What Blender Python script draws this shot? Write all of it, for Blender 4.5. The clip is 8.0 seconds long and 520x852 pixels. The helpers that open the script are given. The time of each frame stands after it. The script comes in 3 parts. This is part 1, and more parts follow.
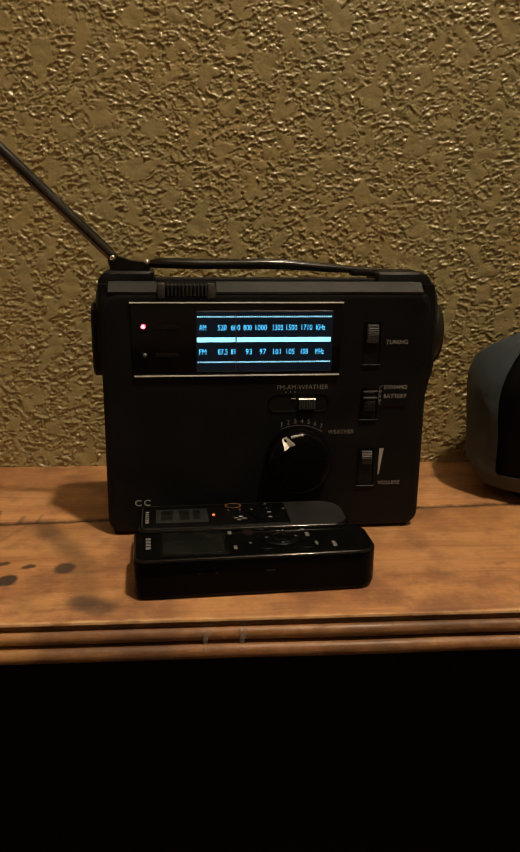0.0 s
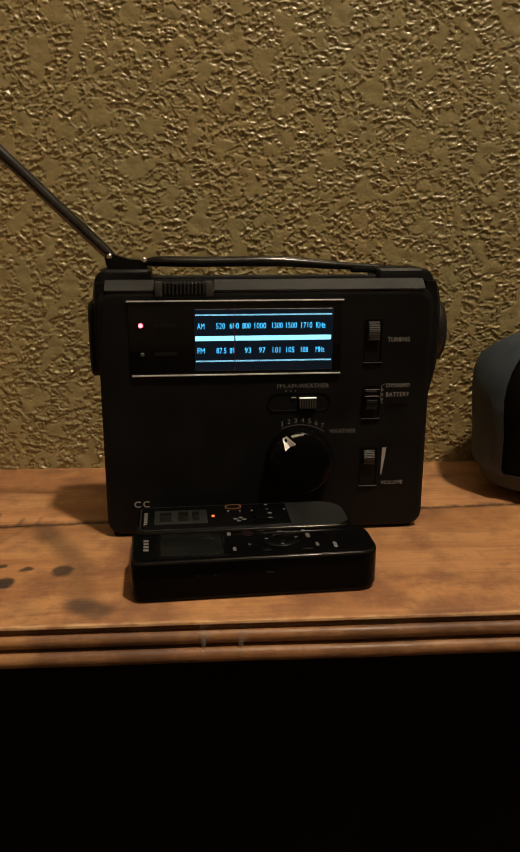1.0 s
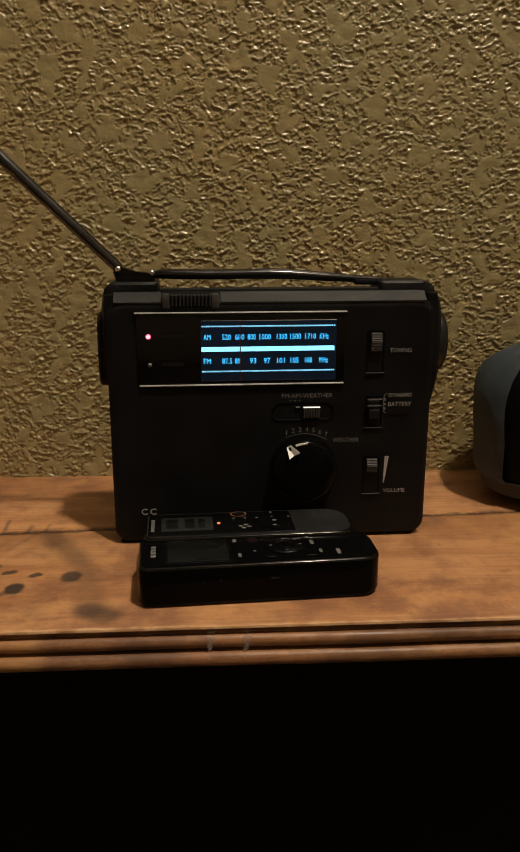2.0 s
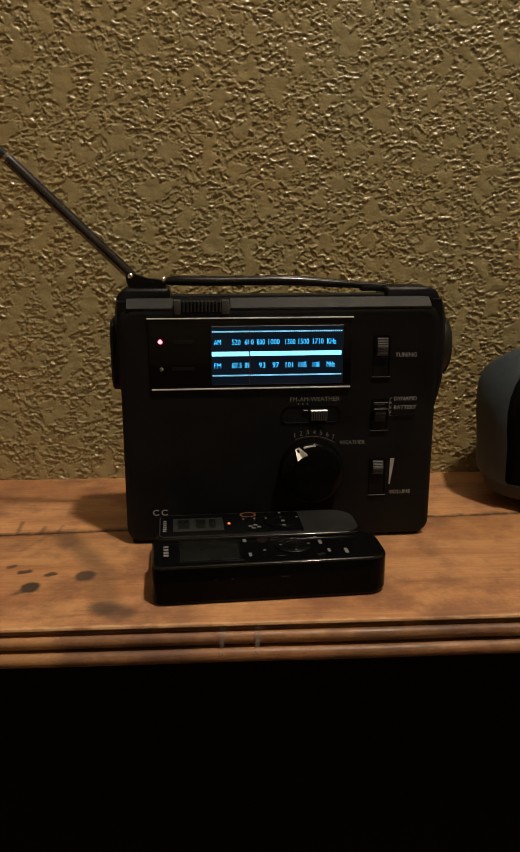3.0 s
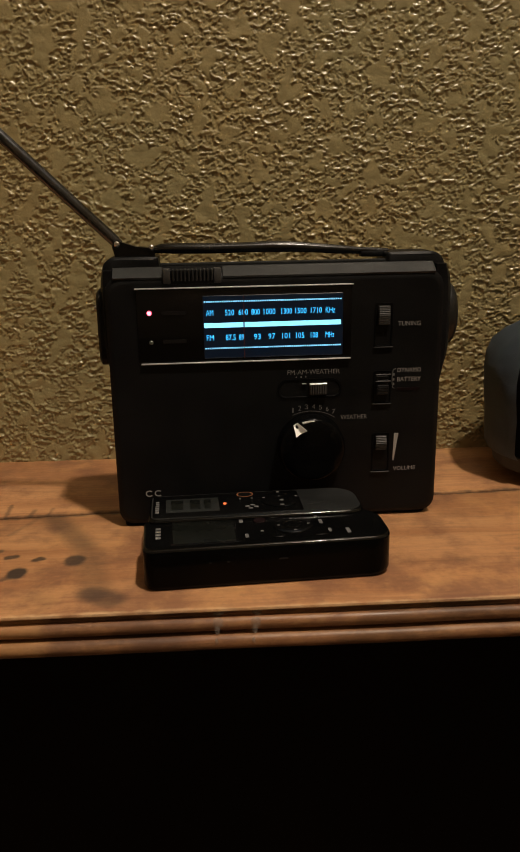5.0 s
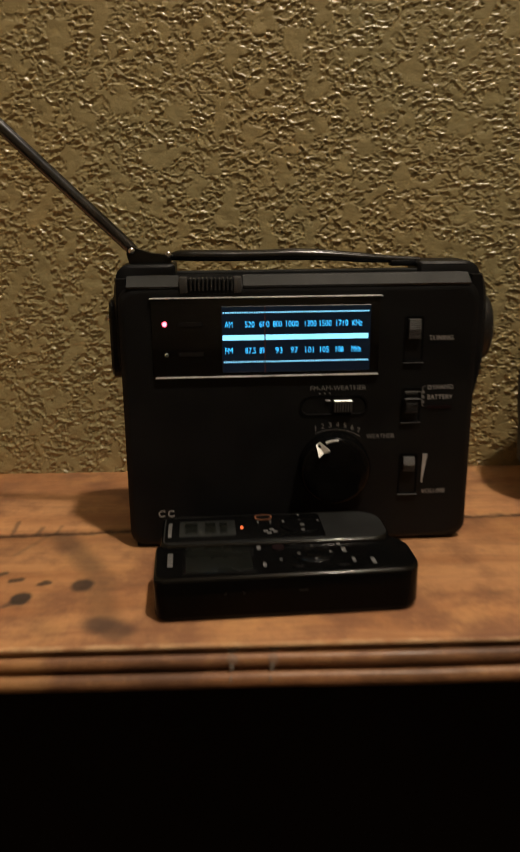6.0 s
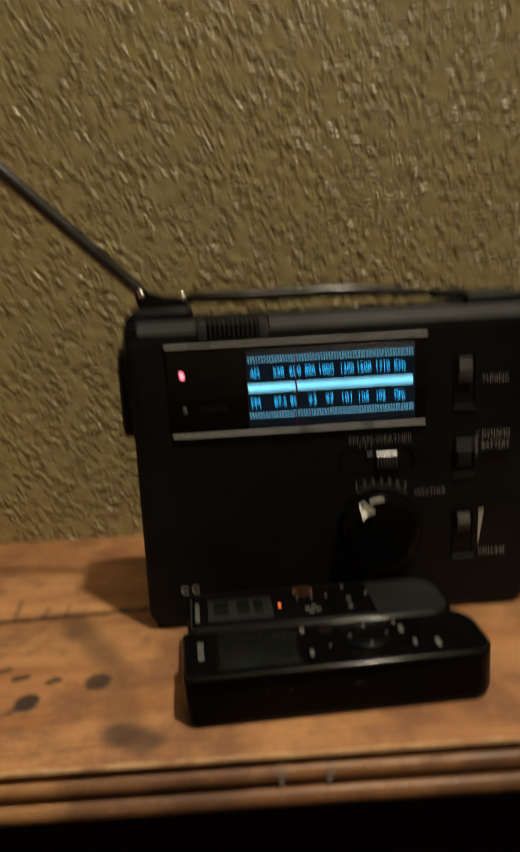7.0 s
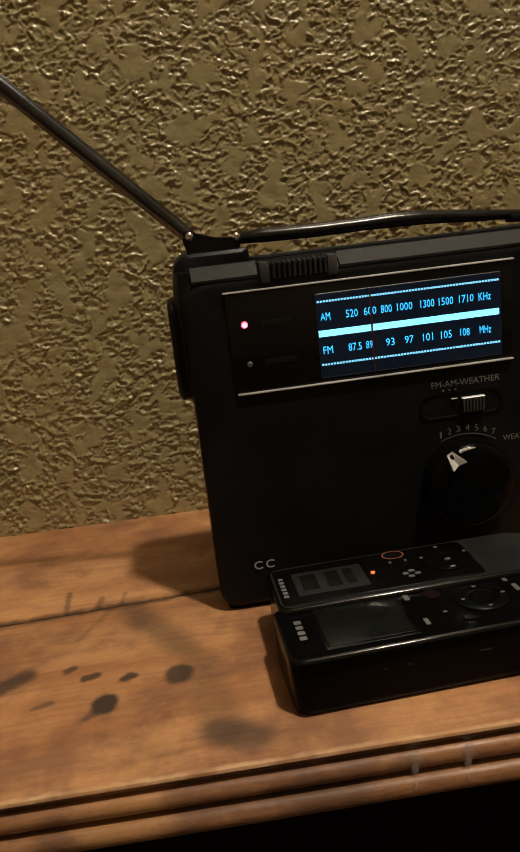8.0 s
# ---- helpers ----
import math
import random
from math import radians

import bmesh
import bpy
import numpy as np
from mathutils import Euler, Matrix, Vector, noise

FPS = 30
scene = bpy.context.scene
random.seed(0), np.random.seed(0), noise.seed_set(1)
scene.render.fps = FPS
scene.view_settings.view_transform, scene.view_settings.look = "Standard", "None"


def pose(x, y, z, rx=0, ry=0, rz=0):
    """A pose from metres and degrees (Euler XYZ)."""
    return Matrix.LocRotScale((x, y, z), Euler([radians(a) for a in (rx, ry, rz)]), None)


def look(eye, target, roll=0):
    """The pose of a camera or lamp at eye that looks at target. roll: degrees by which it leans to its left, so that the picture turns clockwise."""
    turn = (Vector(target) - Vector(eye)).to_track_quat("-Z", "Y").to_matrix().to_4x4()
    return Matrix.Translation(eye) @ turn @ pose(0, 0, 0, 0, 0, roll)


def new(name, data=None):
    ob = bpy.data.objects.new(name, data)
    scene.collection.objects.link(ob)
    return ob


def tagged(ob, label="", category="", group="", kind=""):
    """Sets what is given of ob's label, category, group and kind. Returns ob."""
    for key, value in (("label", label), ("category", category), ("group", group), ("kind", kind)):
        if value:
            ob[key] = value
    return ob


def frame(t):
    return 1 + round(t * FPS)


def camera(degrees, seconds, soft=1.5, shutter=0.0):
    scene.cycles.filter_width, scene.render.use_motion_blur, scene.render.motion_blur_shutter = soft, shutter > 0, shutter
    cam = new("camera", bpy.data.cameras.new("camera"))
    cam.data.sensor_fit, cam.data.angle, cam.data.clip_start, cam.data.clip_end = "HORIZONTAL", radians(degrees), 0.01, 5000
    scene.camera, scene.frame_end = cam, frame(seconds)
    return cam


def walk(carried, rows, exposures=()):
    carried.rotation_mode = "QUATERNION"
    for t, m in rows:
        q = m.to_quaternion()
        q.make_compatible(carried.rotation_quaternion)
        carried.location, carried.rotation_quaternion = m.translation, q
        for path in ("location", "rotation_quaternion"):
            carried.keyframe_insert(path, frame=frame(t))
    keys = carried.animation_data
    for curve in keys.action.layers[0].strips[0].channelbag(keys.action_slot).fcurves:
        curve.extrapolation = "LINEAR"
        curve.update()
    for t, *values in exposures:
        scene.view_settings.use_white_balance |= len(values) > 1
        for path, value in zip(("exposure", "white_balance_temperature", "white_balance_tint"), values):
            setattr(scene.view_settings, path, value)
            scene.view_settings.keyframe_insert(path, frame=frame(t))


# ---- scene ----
cam = camera(36.60, 8.0, soft=1.6, shutter=0.9)
PATH = [
    (0, (0.0215, 0.0390, 0.9793), (0.1735, 1.9551, 0.4269), 0.74),
    (0.2, (0.0210, 0.0387, 0.9781), (0.1816, 1.9576, 0.4377), 0.82),
    (0.5, (0.0265, 0.0445, 0.9784), (0.1680, 1.9555, 0.4057), 0.11),
    (1, (0.0281, 0.0441, 0.9762), (0.1504, 1.9641, 0.4296), 0.12),
    (1.5, (0.0295, 0.0410, 0.9784), (0.1444, 1.9638, 0.4402), 0.02),
    (2.8, (0.0219, 0.0278, 0.9793), (0.1303, 1.9591, 0.4712), 0.19),
    (3, (0.0218, 0.0261, 0.9807), (0.1340, 1.9553, 0.4652), 0.04),
    (3.5, (0.0242, 0.0234, 0.9778), (0.1311, 1.9564, 0.4757), -0.56),
    (4, (0.0273, 0.0238, 0.9749), (0.1103, 1.9470, 0.4323), -1.34),
    (4.2, (0.0259, 0.0274, 0.9680), (0.1176, 1.9503, 0.4259), -1.30),
    (5.5, (0.0284, 0.0534, 0.9736), (0.1166, 1.9694, 0.4071), -0.61),
    (6, (0.0283, 0.0710, 0.9741), (0.0773, 1.9901, 0.4134), -0.49),
    (6.2, (0.0203, 0.0859, 0.9791), (0.0645, 2.0065, 0.4228), -0.27),
    (6.5, (0.0187, 0.0886, 0.9822), (-0.0164, 2.0383, 0.5380), -0.17),
    (6.7, (0.0210, 0.0973, 0.9820), (-0.0078, 2.0596, 0.5968), -1.24),
    (7, (0.0145, 0.1195, 0.9727), (0.0741, 2.0607, 0.4950), -2.78),
    (7.2, (0.0123, 0.1340, 0.9654), (0.1089, 2.0557, 0.4196), -3.84),
    (7.5, (0.0032, 0.1505, 0.9564), (0.1746, 2.0632, 0.3978), -5.39),
    (7.8, (-0.0204, 0.1496, 0.9545), (0.1710, 2.0703, 0.4309), -6.32),
    (7.9, (-0.0227, 0.1524, 0.9537), (0.1307, 2.0791, 0.4396), -6.58),
    (7.97, (-0.0245, 0.1545, 0.9580), (0.1010, 2.0765, 0.4196), -6.50),
    (8, (-0.0245, 0.1545, 0.9580), (0.1010, 2.0765, 0.4196), -6.50),
]
walk(cam, [(t, look(eye, target, roll)) for t, eye, target, roll in PATH],
     exposures=[(0, 0.03, 6700, 10), (0.5, 0.0, 6450, 9), (1.0, 0.0, 6350, 10), (1.5, 0.03, 6100, 10), (4.0, 0.0, 5950, 10), (6.0, 0.02, 5950, 10), (6.5, 0.0, 5900, 8), (7.0, 0.0, 5950, 3), (7.5, -0.13, 6000, -6), (7.8, -0.03, 5950, 5), (8.0, 0.0, 5900, 8)])

# ---- light ----
world = bpy.data.worlds.new("room_dark")
scene.world = world
world.use_nodes = True
world.node_tree.nodes["Background"].inputs[0].default_value = (0.010, 0.009, 0.008, 1)
world.node_tree.nodes["Background"].inputs[1].default_value = 0.2

bulb = bpy.data.lights.new("ceiling_downlight", "SPOT")
bulb.energy, bulb.color, bulb.shadow_soft_size = 94.0, (1.0, 0.80, 0.58), 0.060
bulb.spot_size, bulb.spot_blend = radians(36), 1.0
lamp = new("ceiling_downlight", bulb)
lamp.matrix_world = look((0.51, -0.18, 2.80), (-0.12, 0.46, 0.78))

# point lamp added by the downlight; its bounce fills the shadows
fill_lamp = bpy.data.lights.new("ambient_fill", "POINT")
fill_lamp.energy, fill_lamp.color, fill_lamp.shadow_soft_size = 30.0, (1.0, 0.80, 0.58), 0.05
new("ambient_fill", fill_lamp).location = (0.51, -0.18, 2.84)


# ---- materials ----
class Nodes:
    """A small helper to write a node material line by line."""

    def __init__(self, name):
        self.mat = bpy.data.materials.new(name)
        self.mat.use_nodes = True
        self.tree = self.mat.node_tree
        self.shader = self.tree.nodes["Principled BSDF"]
        self.coord = self.tree.nodes.new("ShaderNodeTexCoord").outputs["Object"]

    def put(self, socket, value):
        if isinstance(value, bpy.types.NodeSocket):
            self.tree.links.new(value, socket)
        elif isinstance(value, tuple) and len(value) == 3 and socket.type == "RGBA":
            socket.default_value = (*value, 1)
        else:
            socket.default_value = value

    def set(self, **values):
        for key, value in values.items():
            self.put(self.shader.inputs[key.replace("_", " ")], value)
        return self

    def math(self, op, a, b=0.0, c=0.0, clamp=False):
        n = self.tree.nodes.new("ShaderNodeMath")
        n.operation, n.use_clamp = op, clamp
        for i, v in enumerate((a, b, c)):
            self.put(n.inputs[i], v)
        return n.outputs[0]

    def vec(self, op, a, b=(0, 0, 0), scale=None, out=0):
        n = self.tree.nodes.new("ShaderNodeVectorMath")
        n.operation = op
        self.put(n.inputs[0], a)
        self.put(n.inputs[1], b)
        if scale is not None:
            self.put(n.inputs["Scale"], scale)
        return n.outputs[out]

    def noise(self, scale, detail=4.0, rough=0.55, coord=None, stretch=None, distortion=0.0):
        v = coord if coord is not None else self.coord
        if stretch:
            v = self.vec("MULTIPLY", v, stretch)
        n = self.tree.nodes.new("ShaderNodeTexNoise")
        self.put(n.inputs["Vector"], v)
        n.inputs["Scale"].default_value, n.inputs["Detail"].default_value = scale, detail
        n.inputs["Roughness"].default_value, n.inputs["Distortion"].default_value = rough, distortion
        return n.outputs[0]

    def ramp(self, value, low, high, a=0.0, b=1.0):
        n = self.tree.nodes.new("ShaderNodeMapRange")
        n.interpolation_type = "SMOOTHSTEP"
        for i, v in enumerate((value, low, high, a, b)):
            self.put(n.inputs[i], v)
        return n.outputs[0]

    def mix(self, fac, a, b, blend="MIX"):
        n = self.tree.nodes.new("ShaderNodeMix")
        n.data_type, n.blend_type = "RGBA", blend
        self.put(n.inputs[0], fac)
        self.put(n.inputs[6], a)
        self.put(n.inputs[7], b)
        return n.outputs[2]

    def bump(self, height, distance, strength=1.0):
        n = self.tree.nodes.new("ShaderNodeBump")
        n.inputs["Strength"].default_value, n.inputs["Distance"].default_value = strength, distance
        self.put(n.inputs["Height"], height)
        self.put(self.shader.inputs["Normal"], n.outputs[0])
        return self

    def stroke(self, p, a, b, radius, soft):
        """A mask, 1 within radius of the line a-b on the board's top."""
        ax, ay, bx, by = *a, *b
        ba = (bx - ax, by - ay, 0)
        l2 = max(ba[0] ** 2 + ba[1] ** 2, 1e-9)
        pa = self.vec("SUBTRACT", p, (ax, ay, 0))
        h = self.math("DIVIDE", self.vec("DOT_PRODUCT", pa, ba, out=1), l2, clamp=True)
        d = self.vec("LENGTH", self.vec("SUBTRACT", pa, self.vec("SCALE", ba, scale=h)), out=1)
        return self.ramp(d, radius - soft, radius + soft, 1.0, 0.0)


def plain(name, colour, rough, metal=0.0, grain=900.0, depth=0.00006, vary=0.25, coat=0.0, specular=0.5):
    """A moulded or coated surface with fine grain, faint smears and uneven gloss."""
    m = Nodes(name)
    fine, wide = m.noise(grain, 3.0), m.noise(45.0, 3.0)
    dark = tuple(c * (1 - vary) for c in colour)
    m.set(Base_Color=m.mix(m.ramp(wide, 0.3, 0.7), dark, colour), Metallic=metal, Coat_Weight=coat, Specular_IOR_Level=specular,
          Roughness=m.ramp(wide, 0.25, 0.75, rough * 0.8, min(1.0, rough * 1.25)))
    return m.bump(fine, depth).mat


def glow(name, colour, strength, uneven=0.0):
    m = Nodes(name)
    m.set(Base_Color=tuple(c * 0.2 for c in colour), Emission_Color=colour, Roughness=0.3)
    m.put(m.shader.inputs["Emission Strength"], m.ramp(m.noise(60.0), 0.2, 0.8, strength * (1 - uneven), strength))
    return m.mat


def wall_material():
    m = Nodes("gold_painted_plaster")
    wide, mid, fine = m.noise(7.0, 3.0), m.noise(70.0, 4.0), m.noise(900.0, 3.0)
    c = m.mix(m.ramp(wide, 0.35, 0.65), (0.336, 0.268, 0.122), (0.314, 0.274, 0.134))
    c = m.mix(m.ramp(mid, 0.45, 0.75, 0.0, 0.35), c, (0.275, 0.225, 0.092))
    m.set(Base_Color=c, Roughness=m.ramp(mid, 0.3, 0.7, 0.27, 0.38), Specular_IOR_Level=0.95)
    return m.bump(m.math("ADD", m.math("MULTIPLY", fine, 0.5), m.noise(260.0, 4.0)), 0.0005, 0.5).mat


def far_wall_material():
    m = Nodes("pale_bounce_wall")
    c = m.mix(m.ramp(m.noise(3.0), 0.3, 0.7), (0.64, 0.55, 0.41), (0.70, 0.61, 0.46))
    m.set(Base_Color=c, Roughness=0.7)
    return m.bump(m.noise(140.0, 4.0), 0.002, 0.6).mat


# knots, dents and dark smears on the shelf: from, to, radius, softness, strength
MARKS = [
    ((-0.0472, 0.4045), (-0.0470, 0.4068), 0.0049, 0.0016, 0.85),
    ((-0.0728, 0.3925), (-0.0726, 0.3952), 0.0045, 0.0014, 0.95),
    ((-0.0668, 0.4075), (-0.0643, 0.4090), 0.0022, 0.0010, 0.85),
    ((-0.0813, 0.4115), (-0.0778, 0.4125), 0.0022, 0.0010, 0.85),
    ((-0.0888, 0.4180), (-0.0868, 0.4195), 0.0017, 0.0010, 0.75),
    ((-0.0968, 0.3975), (-0.0923, 0.3990), 0.0017, 0.0011, 0.6),
    ((-0.0783, 0.3870), (-0.0758, 0.3890), 0.0018, 0.0011, 0.6),
    ((-0.1143, 0.4110), (-0.1043, 0.4190), 0.0042, 0.0020, 0.75),
    ((-0.0958, 0.4640), (-0.0968, 0.4830), 0.0013, 0.0010, 0.55),
    ((-0.0823, 0.4650), (-0.0813, 0.4740), 0.0013, 0.0010, 0.5),
    ((-0.0723, 0.4640), (-0.0713, 0.4760), 0.0010, 0.0009, 0.4),
    ((-0.0763, 0.4620), (-0.0873, 0.4400), 0.0014, 0.0014, 0.35),
    ((-0.0673, 0.4600), (-0.0463, 0.4250), 0.0062, 0.0048, 0.55),
    ((-0.0423, 0.4150), (-0.0313, 0.3720), 0.0070, 0.0055, 0.40),
    ((-0.0333, 0.3700), (-0.0243, 0.3640), 0.0068, 0.0034, 0.62),
    ((-0.0583, 0.3700), (-0.0523, 0.3630), 0.0050, 0.0040, 0.22),
    ((0.1417, 0.3900), (0.1497, 0.3910), 0.0020, 0.0016, 0.22),
    ((0.1737, 0.4000), (0.1777, 0.4005), 0.0015, 0.0010, 0.3),
]


def wood_material(name, marks=(), joint=False, dark=1.0):
    m = Nodes(name)
    warp = m.noise(14.0, 3.0)
    bent = m.vec("ADD", m.coord, m.vec("SCALE", (0, 0.012, 0), scale=warp))
    rings = m.noise(60.0, 5.0, 0.6, coord=bent, stretch=(0.09, 1.0, 1.0), distortion=0.6)
    fibre = m.noise(420.0, 3.0, 0.6, coord=bent, stretch=(0.05, 1.0, 1.0))
    blotch = m.noise(26.0, 5.0, 0.65)
    a, b, c = ((0.41, 0.190, 0.078), (0.56, 0.297, 0.131), (0.20, 0.090, 0.048))
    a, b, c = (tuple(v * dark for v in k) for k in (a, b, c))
    col = m.mix(m.ramp(rings, 0.35, 0.65), a, b)
    col = m.mix(m.ramp(blotch, 0.44, 0.66, 0.0, 0.72), col, c)
    col = m.mix(m.ramp(m.noise(75.0, 5.0, 0.7), 0.5, 0.72, 0.0, 0.4), col, c)
    col = m.mix(m.ramp(fibre, 0.44, 0.72, 0.0, 0.36), col, c)
    if not marks:
        col = m.mix(m.ramp(m.noise(38.0, 5.0, 0.65, stretch=(0.5, 1.4, 1.4)), 0.44, 0.66, 0.0, 0.60), col, (0.07, 0.035, 0.018))
    rough = m.ramp(blotch, 0.3, 0.7, 0.38, 0.58)
    worn = m.noise(95.0, 5.0, 0.7, coord=bent, stretch=(0.35, 1.0, 1.0))
    col = m.mix(m.ramp(worn, 0.52, 0.72, 0.0, 0.30), col, c)
    col = m.mix(m.ramp(worn, 0.30, 0.42, 0.35, 0.0), col, b)
    pale = m.noise(20.0, 5.0, 0.65, coord=m.vec("ADD", m.coord, (0.37, 0.21, 0.0)))
    col = m.mix(m.ramp(pale, 0.50, 0.66, 0.0, 0.55), col, tuple(v * dark for v in (0.66, 0.355, 0.140)))
    height = m.math("ADD", m.math("MULTIPLY", rings, 0.6), fibre)
    speck = m.noise(620.0, 3.0, 0.7, stretch=(0.4, 1.0, 1.0))
    col = m.mix(m.ramp(speck, 0.55, 0.8, 0.0, 0.5), col, c)
    if marks:
        jit = m.vec("SCALE", m.vec("SUBTRACT", m.noise_colour(300.0), (0.5, 0.5, 0.5)), scale=0.0022)
        p = m.vec("MULTIPLY", m.vec("ADD", m.coord, jit), (1, 1, 0))
        for s, e, r, soft, k in marks:
            mask = m.math("MULTIPLY", m.stroke(p, s, e, r, soft), k)
            col = m.mix(mask, col, (0.040, 0.030, 0.026))
            height = m.math("SUBTRACT", height, m.math("MULTIPLY", mask, 0.5))
    if joint:
        jit = m.vec("SCALE", m.vec("SUBTRACT", m.noise_colour(160.0), (0.5, 0.5, 0.5)), scale=0.007)
        p = m.vec("MULTIPLY", m.vec("ADD", m.coord, jit), (1, 1, 0))
        col = m.mix(m.math("MULTIPLY", m.stroke(p, (-0.9, joint_y(-0.9)), (1.0, joint_y(1.0)), 0.0024, 0.0021), 0.78), col, (0.038, 0.024, 0.017))
        q = m.vec("MULTIPLY", m.vec("ADD", m.coord, m.vec("SCALE", jit, scale=0.5)), (1, 1, 0))
        rub = m.math("MULTIPLY", m.stroke(q, (-0.9, 0.3524), (1.0, 0.3524), 0.0010, 0.0009), m.ramp(m.noise(60.0, 3.0), 0.35, 0.6, 0.15, 0.75))
        col = m.mix(rub, col, (0.66, 0.44, 0.24))
    m.set(Base_Color=col, Roughness=rough, Specular_IOR_Level=0.4, Coat_Weight=0.08, Coat_Roughness=0.3)
    return m.bump(height, 0.0004, 0.6).mat


def noise_colour(self, scale):
    n = self.tree.nodes.new("ShaderNodeTexNoise")
    self.put(n.inputs["Vector"], self.coord)
    n.inputs["Scale"].default_value, n.inputs["Detail"].default_value = scale, 3.0
    return n.outputs["Color"]


Nodes.noise_colour = noise_colour


def joint_y(x):
    """Where the two boards of the shelf meet."""
    return 0.469 + 0.060 * x


WALL, FAR = wall_material(), far_wall_material()
WOOD = wood_material("worn_pine_top", MARKS, True)
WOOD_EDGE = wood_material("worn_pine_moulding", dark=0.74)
FLOOR = plain("unseen_floor_brown", (0.21, 0.155, 0.11), 0.9, grain=500.0, depth=0.002)
CEIL = plain("ceiling_paint", (0.80, 0.77, 0.70), 0.9, grain=60.0, depth=0.002)
# near-black tone that holds the shade below the shelf
UNDERSHADE = plain("under_shelf_shade", (0.010, 0.008, 0.007), 0.8, grain=300.0, specular=0.04)
BLACK = plain("black_plastic", (0.0060, 0.0064, 0.0070), 0.44, specular=0.15)
# black plastic made lighter for the upward faces that catch the light
LITTOP = plain("top_lit_black_plastic", (0.019, 0.0215, 0.0220), 0.5, specular=0.3)
DEEP = plain("deep_black_plastic", (0.003, 0.003, 0.003), 0.7, specular=0.08)
GLOSS = plain("glossy_black_plastic", (0.004, 0.004, 0.004), 0.18, depth=0.00001, specular=0.28)
PIANO = plain("black_lacquer", (0.0035, 0.0035, 0.0035), 0.13, depth=0.000008, specular=0.05)
RIM = plain("polished_black_rim", (0.003, 0.003, 0.003), 0.10, depth=0.000004, specular=0.40)
RUBBER = plain("slider_grey", (0.045, 0.045, 0.044), 0.5)
DARKGREY = plain("dark_slider", (0.016, 0.016, 0.016), 0.55, specular=0.25)
POINTER = plain("bright_pointer", (0.82, 0.82, 0.80), 0.30, metal=0.5)
KNOB = plain("knob_black", (0.0030, 0.0030, 0.0030), 0.14, depth=0.000004, specular=0.10)
HANDLE = plain("handle_black", (0.006, 0.006, 0.006), 0.2, specular=0.55)
WHEEL = plain("side_wheel_black", (0.010, 0.011, 0.012), 0.30, specular=0.5)
SILVER = plain("silver_trim", (0.78, 0.80, 0.82), 0.30, metal=0.25, depth=0.00002)
CHROME = plain("chrome", (0.75, 0.74, 0.72), 0.20, metal=1.0, depth=0.00001)
STEEL = plain("antenna_steel", (0.13, 0.135, 0.15), 0.22, metal=1.0, depth=0.00001)
INK = plain("white_print", (0.40, 0.40, 0.40), 0.6)
INKDIM = plain("faded_print", (0.20, 0.20, 0.20), 0.6)
INKFAINT = plain("rubbed_print", (0.010, 0.009, 0.009), 0.6, specular=0.1)
INKMID = plain("small_print", (0.15, 0.15, 0.15), 0.6)
INKRED = plain("red_print", (0.009, 0.0035, 0.004), 0.6, specular=0.1)
GLASS = plain("display_glass", (0.003, 0.003, 0.0035), 0.12, depth=0.000004, specular=0.3)
LCD = glow("lit_display", (0.004, 0.024, 0.060), 0.12, 0.3)
CYAN = glow("cyan_digits", (0.07, 0.54, 1.0), 1.55)
PALE = glow("pale_cyan_band", (0.30, 0.80, 1.0), 1.6, 0.2)
DOTS = glow("pale_dots", (0.30, 0.74, 1.0), 1.1)
NEEDLE = plain("red_needle", (0.075, 0.012, 0.010), 0.4)
LEDRED = glow("red_led", (1.0, 0.07, 0.12), 2.6)
LEDHOT = glow("red_led_core", (1.0, 0.30, 0.34), 2.8)
LEDORANGE = glow("orange_led", (1.0, 0.17, 0.04), 1.5)
LEDOFF = plain("unlit_led", (0.10, 0.12, 0.10), 0.25)
GREYLCD = plain("grey_lcd", (0.024, 0.026, 0.025), 0.35, specular=0.15, depth=0.000004)
SMOKE = plain("smoked_window", (0.009, 0.010, 0.0085), 0.28, depth=0.000004, specular=0.2)
SATIN = plain("satin_charcoal", (0.019, 0.020, 0.020), 0.42, specular=0.35)
ORANGE = plain("copper_ring", (0.55, 0.22, 0.10), 0.35, metal=0.5)
SHELL = plain("blue_grey_fabric", (0.112, 0.146, 0.182), 0.58, grain=1400.0, depth=0.00012)
FOOT = plain("grey_rubber_base", (0.050, 0.050, 0.050), 0.6)
TEAL = plain("teal_glaze", (0.03, 0.13, 0.10), 0.3)
GLUE = Nodes("clear_glue").set(Base_Color=(0.55, 0.53, 0.50), Roughness=0.2, Alpha=0.22, IOR=1.4).mat


# ---- mesh helpers ----
def mesh_of(name, bm, material, smooth=35):
    me = bpy.data.meshes.new(name)
    bmesh.ops.recalc_face_normals(bm, faces=bm.faces)
    for f in bm.faces:
        f.smooth = True
    for e in bm.edges:
        if len(e.link_faces) == 2 and e.calc_face_angle(0) > radians(smooth):
            e.smooth = False
    bm.to_mesh(me)
    bm.free()
    me.materials.append(material)
    return me


def part(name, bm, material, parent, label=""):
    ob = new(name, mesh_of(name, bm, material))
    ob.parent = parent
    return tagged(ob, label)


def empty(name, m):
    ob = new(name)
    ob.matrix_world = m
    ob.empty_display_size = 0.02
    return ob


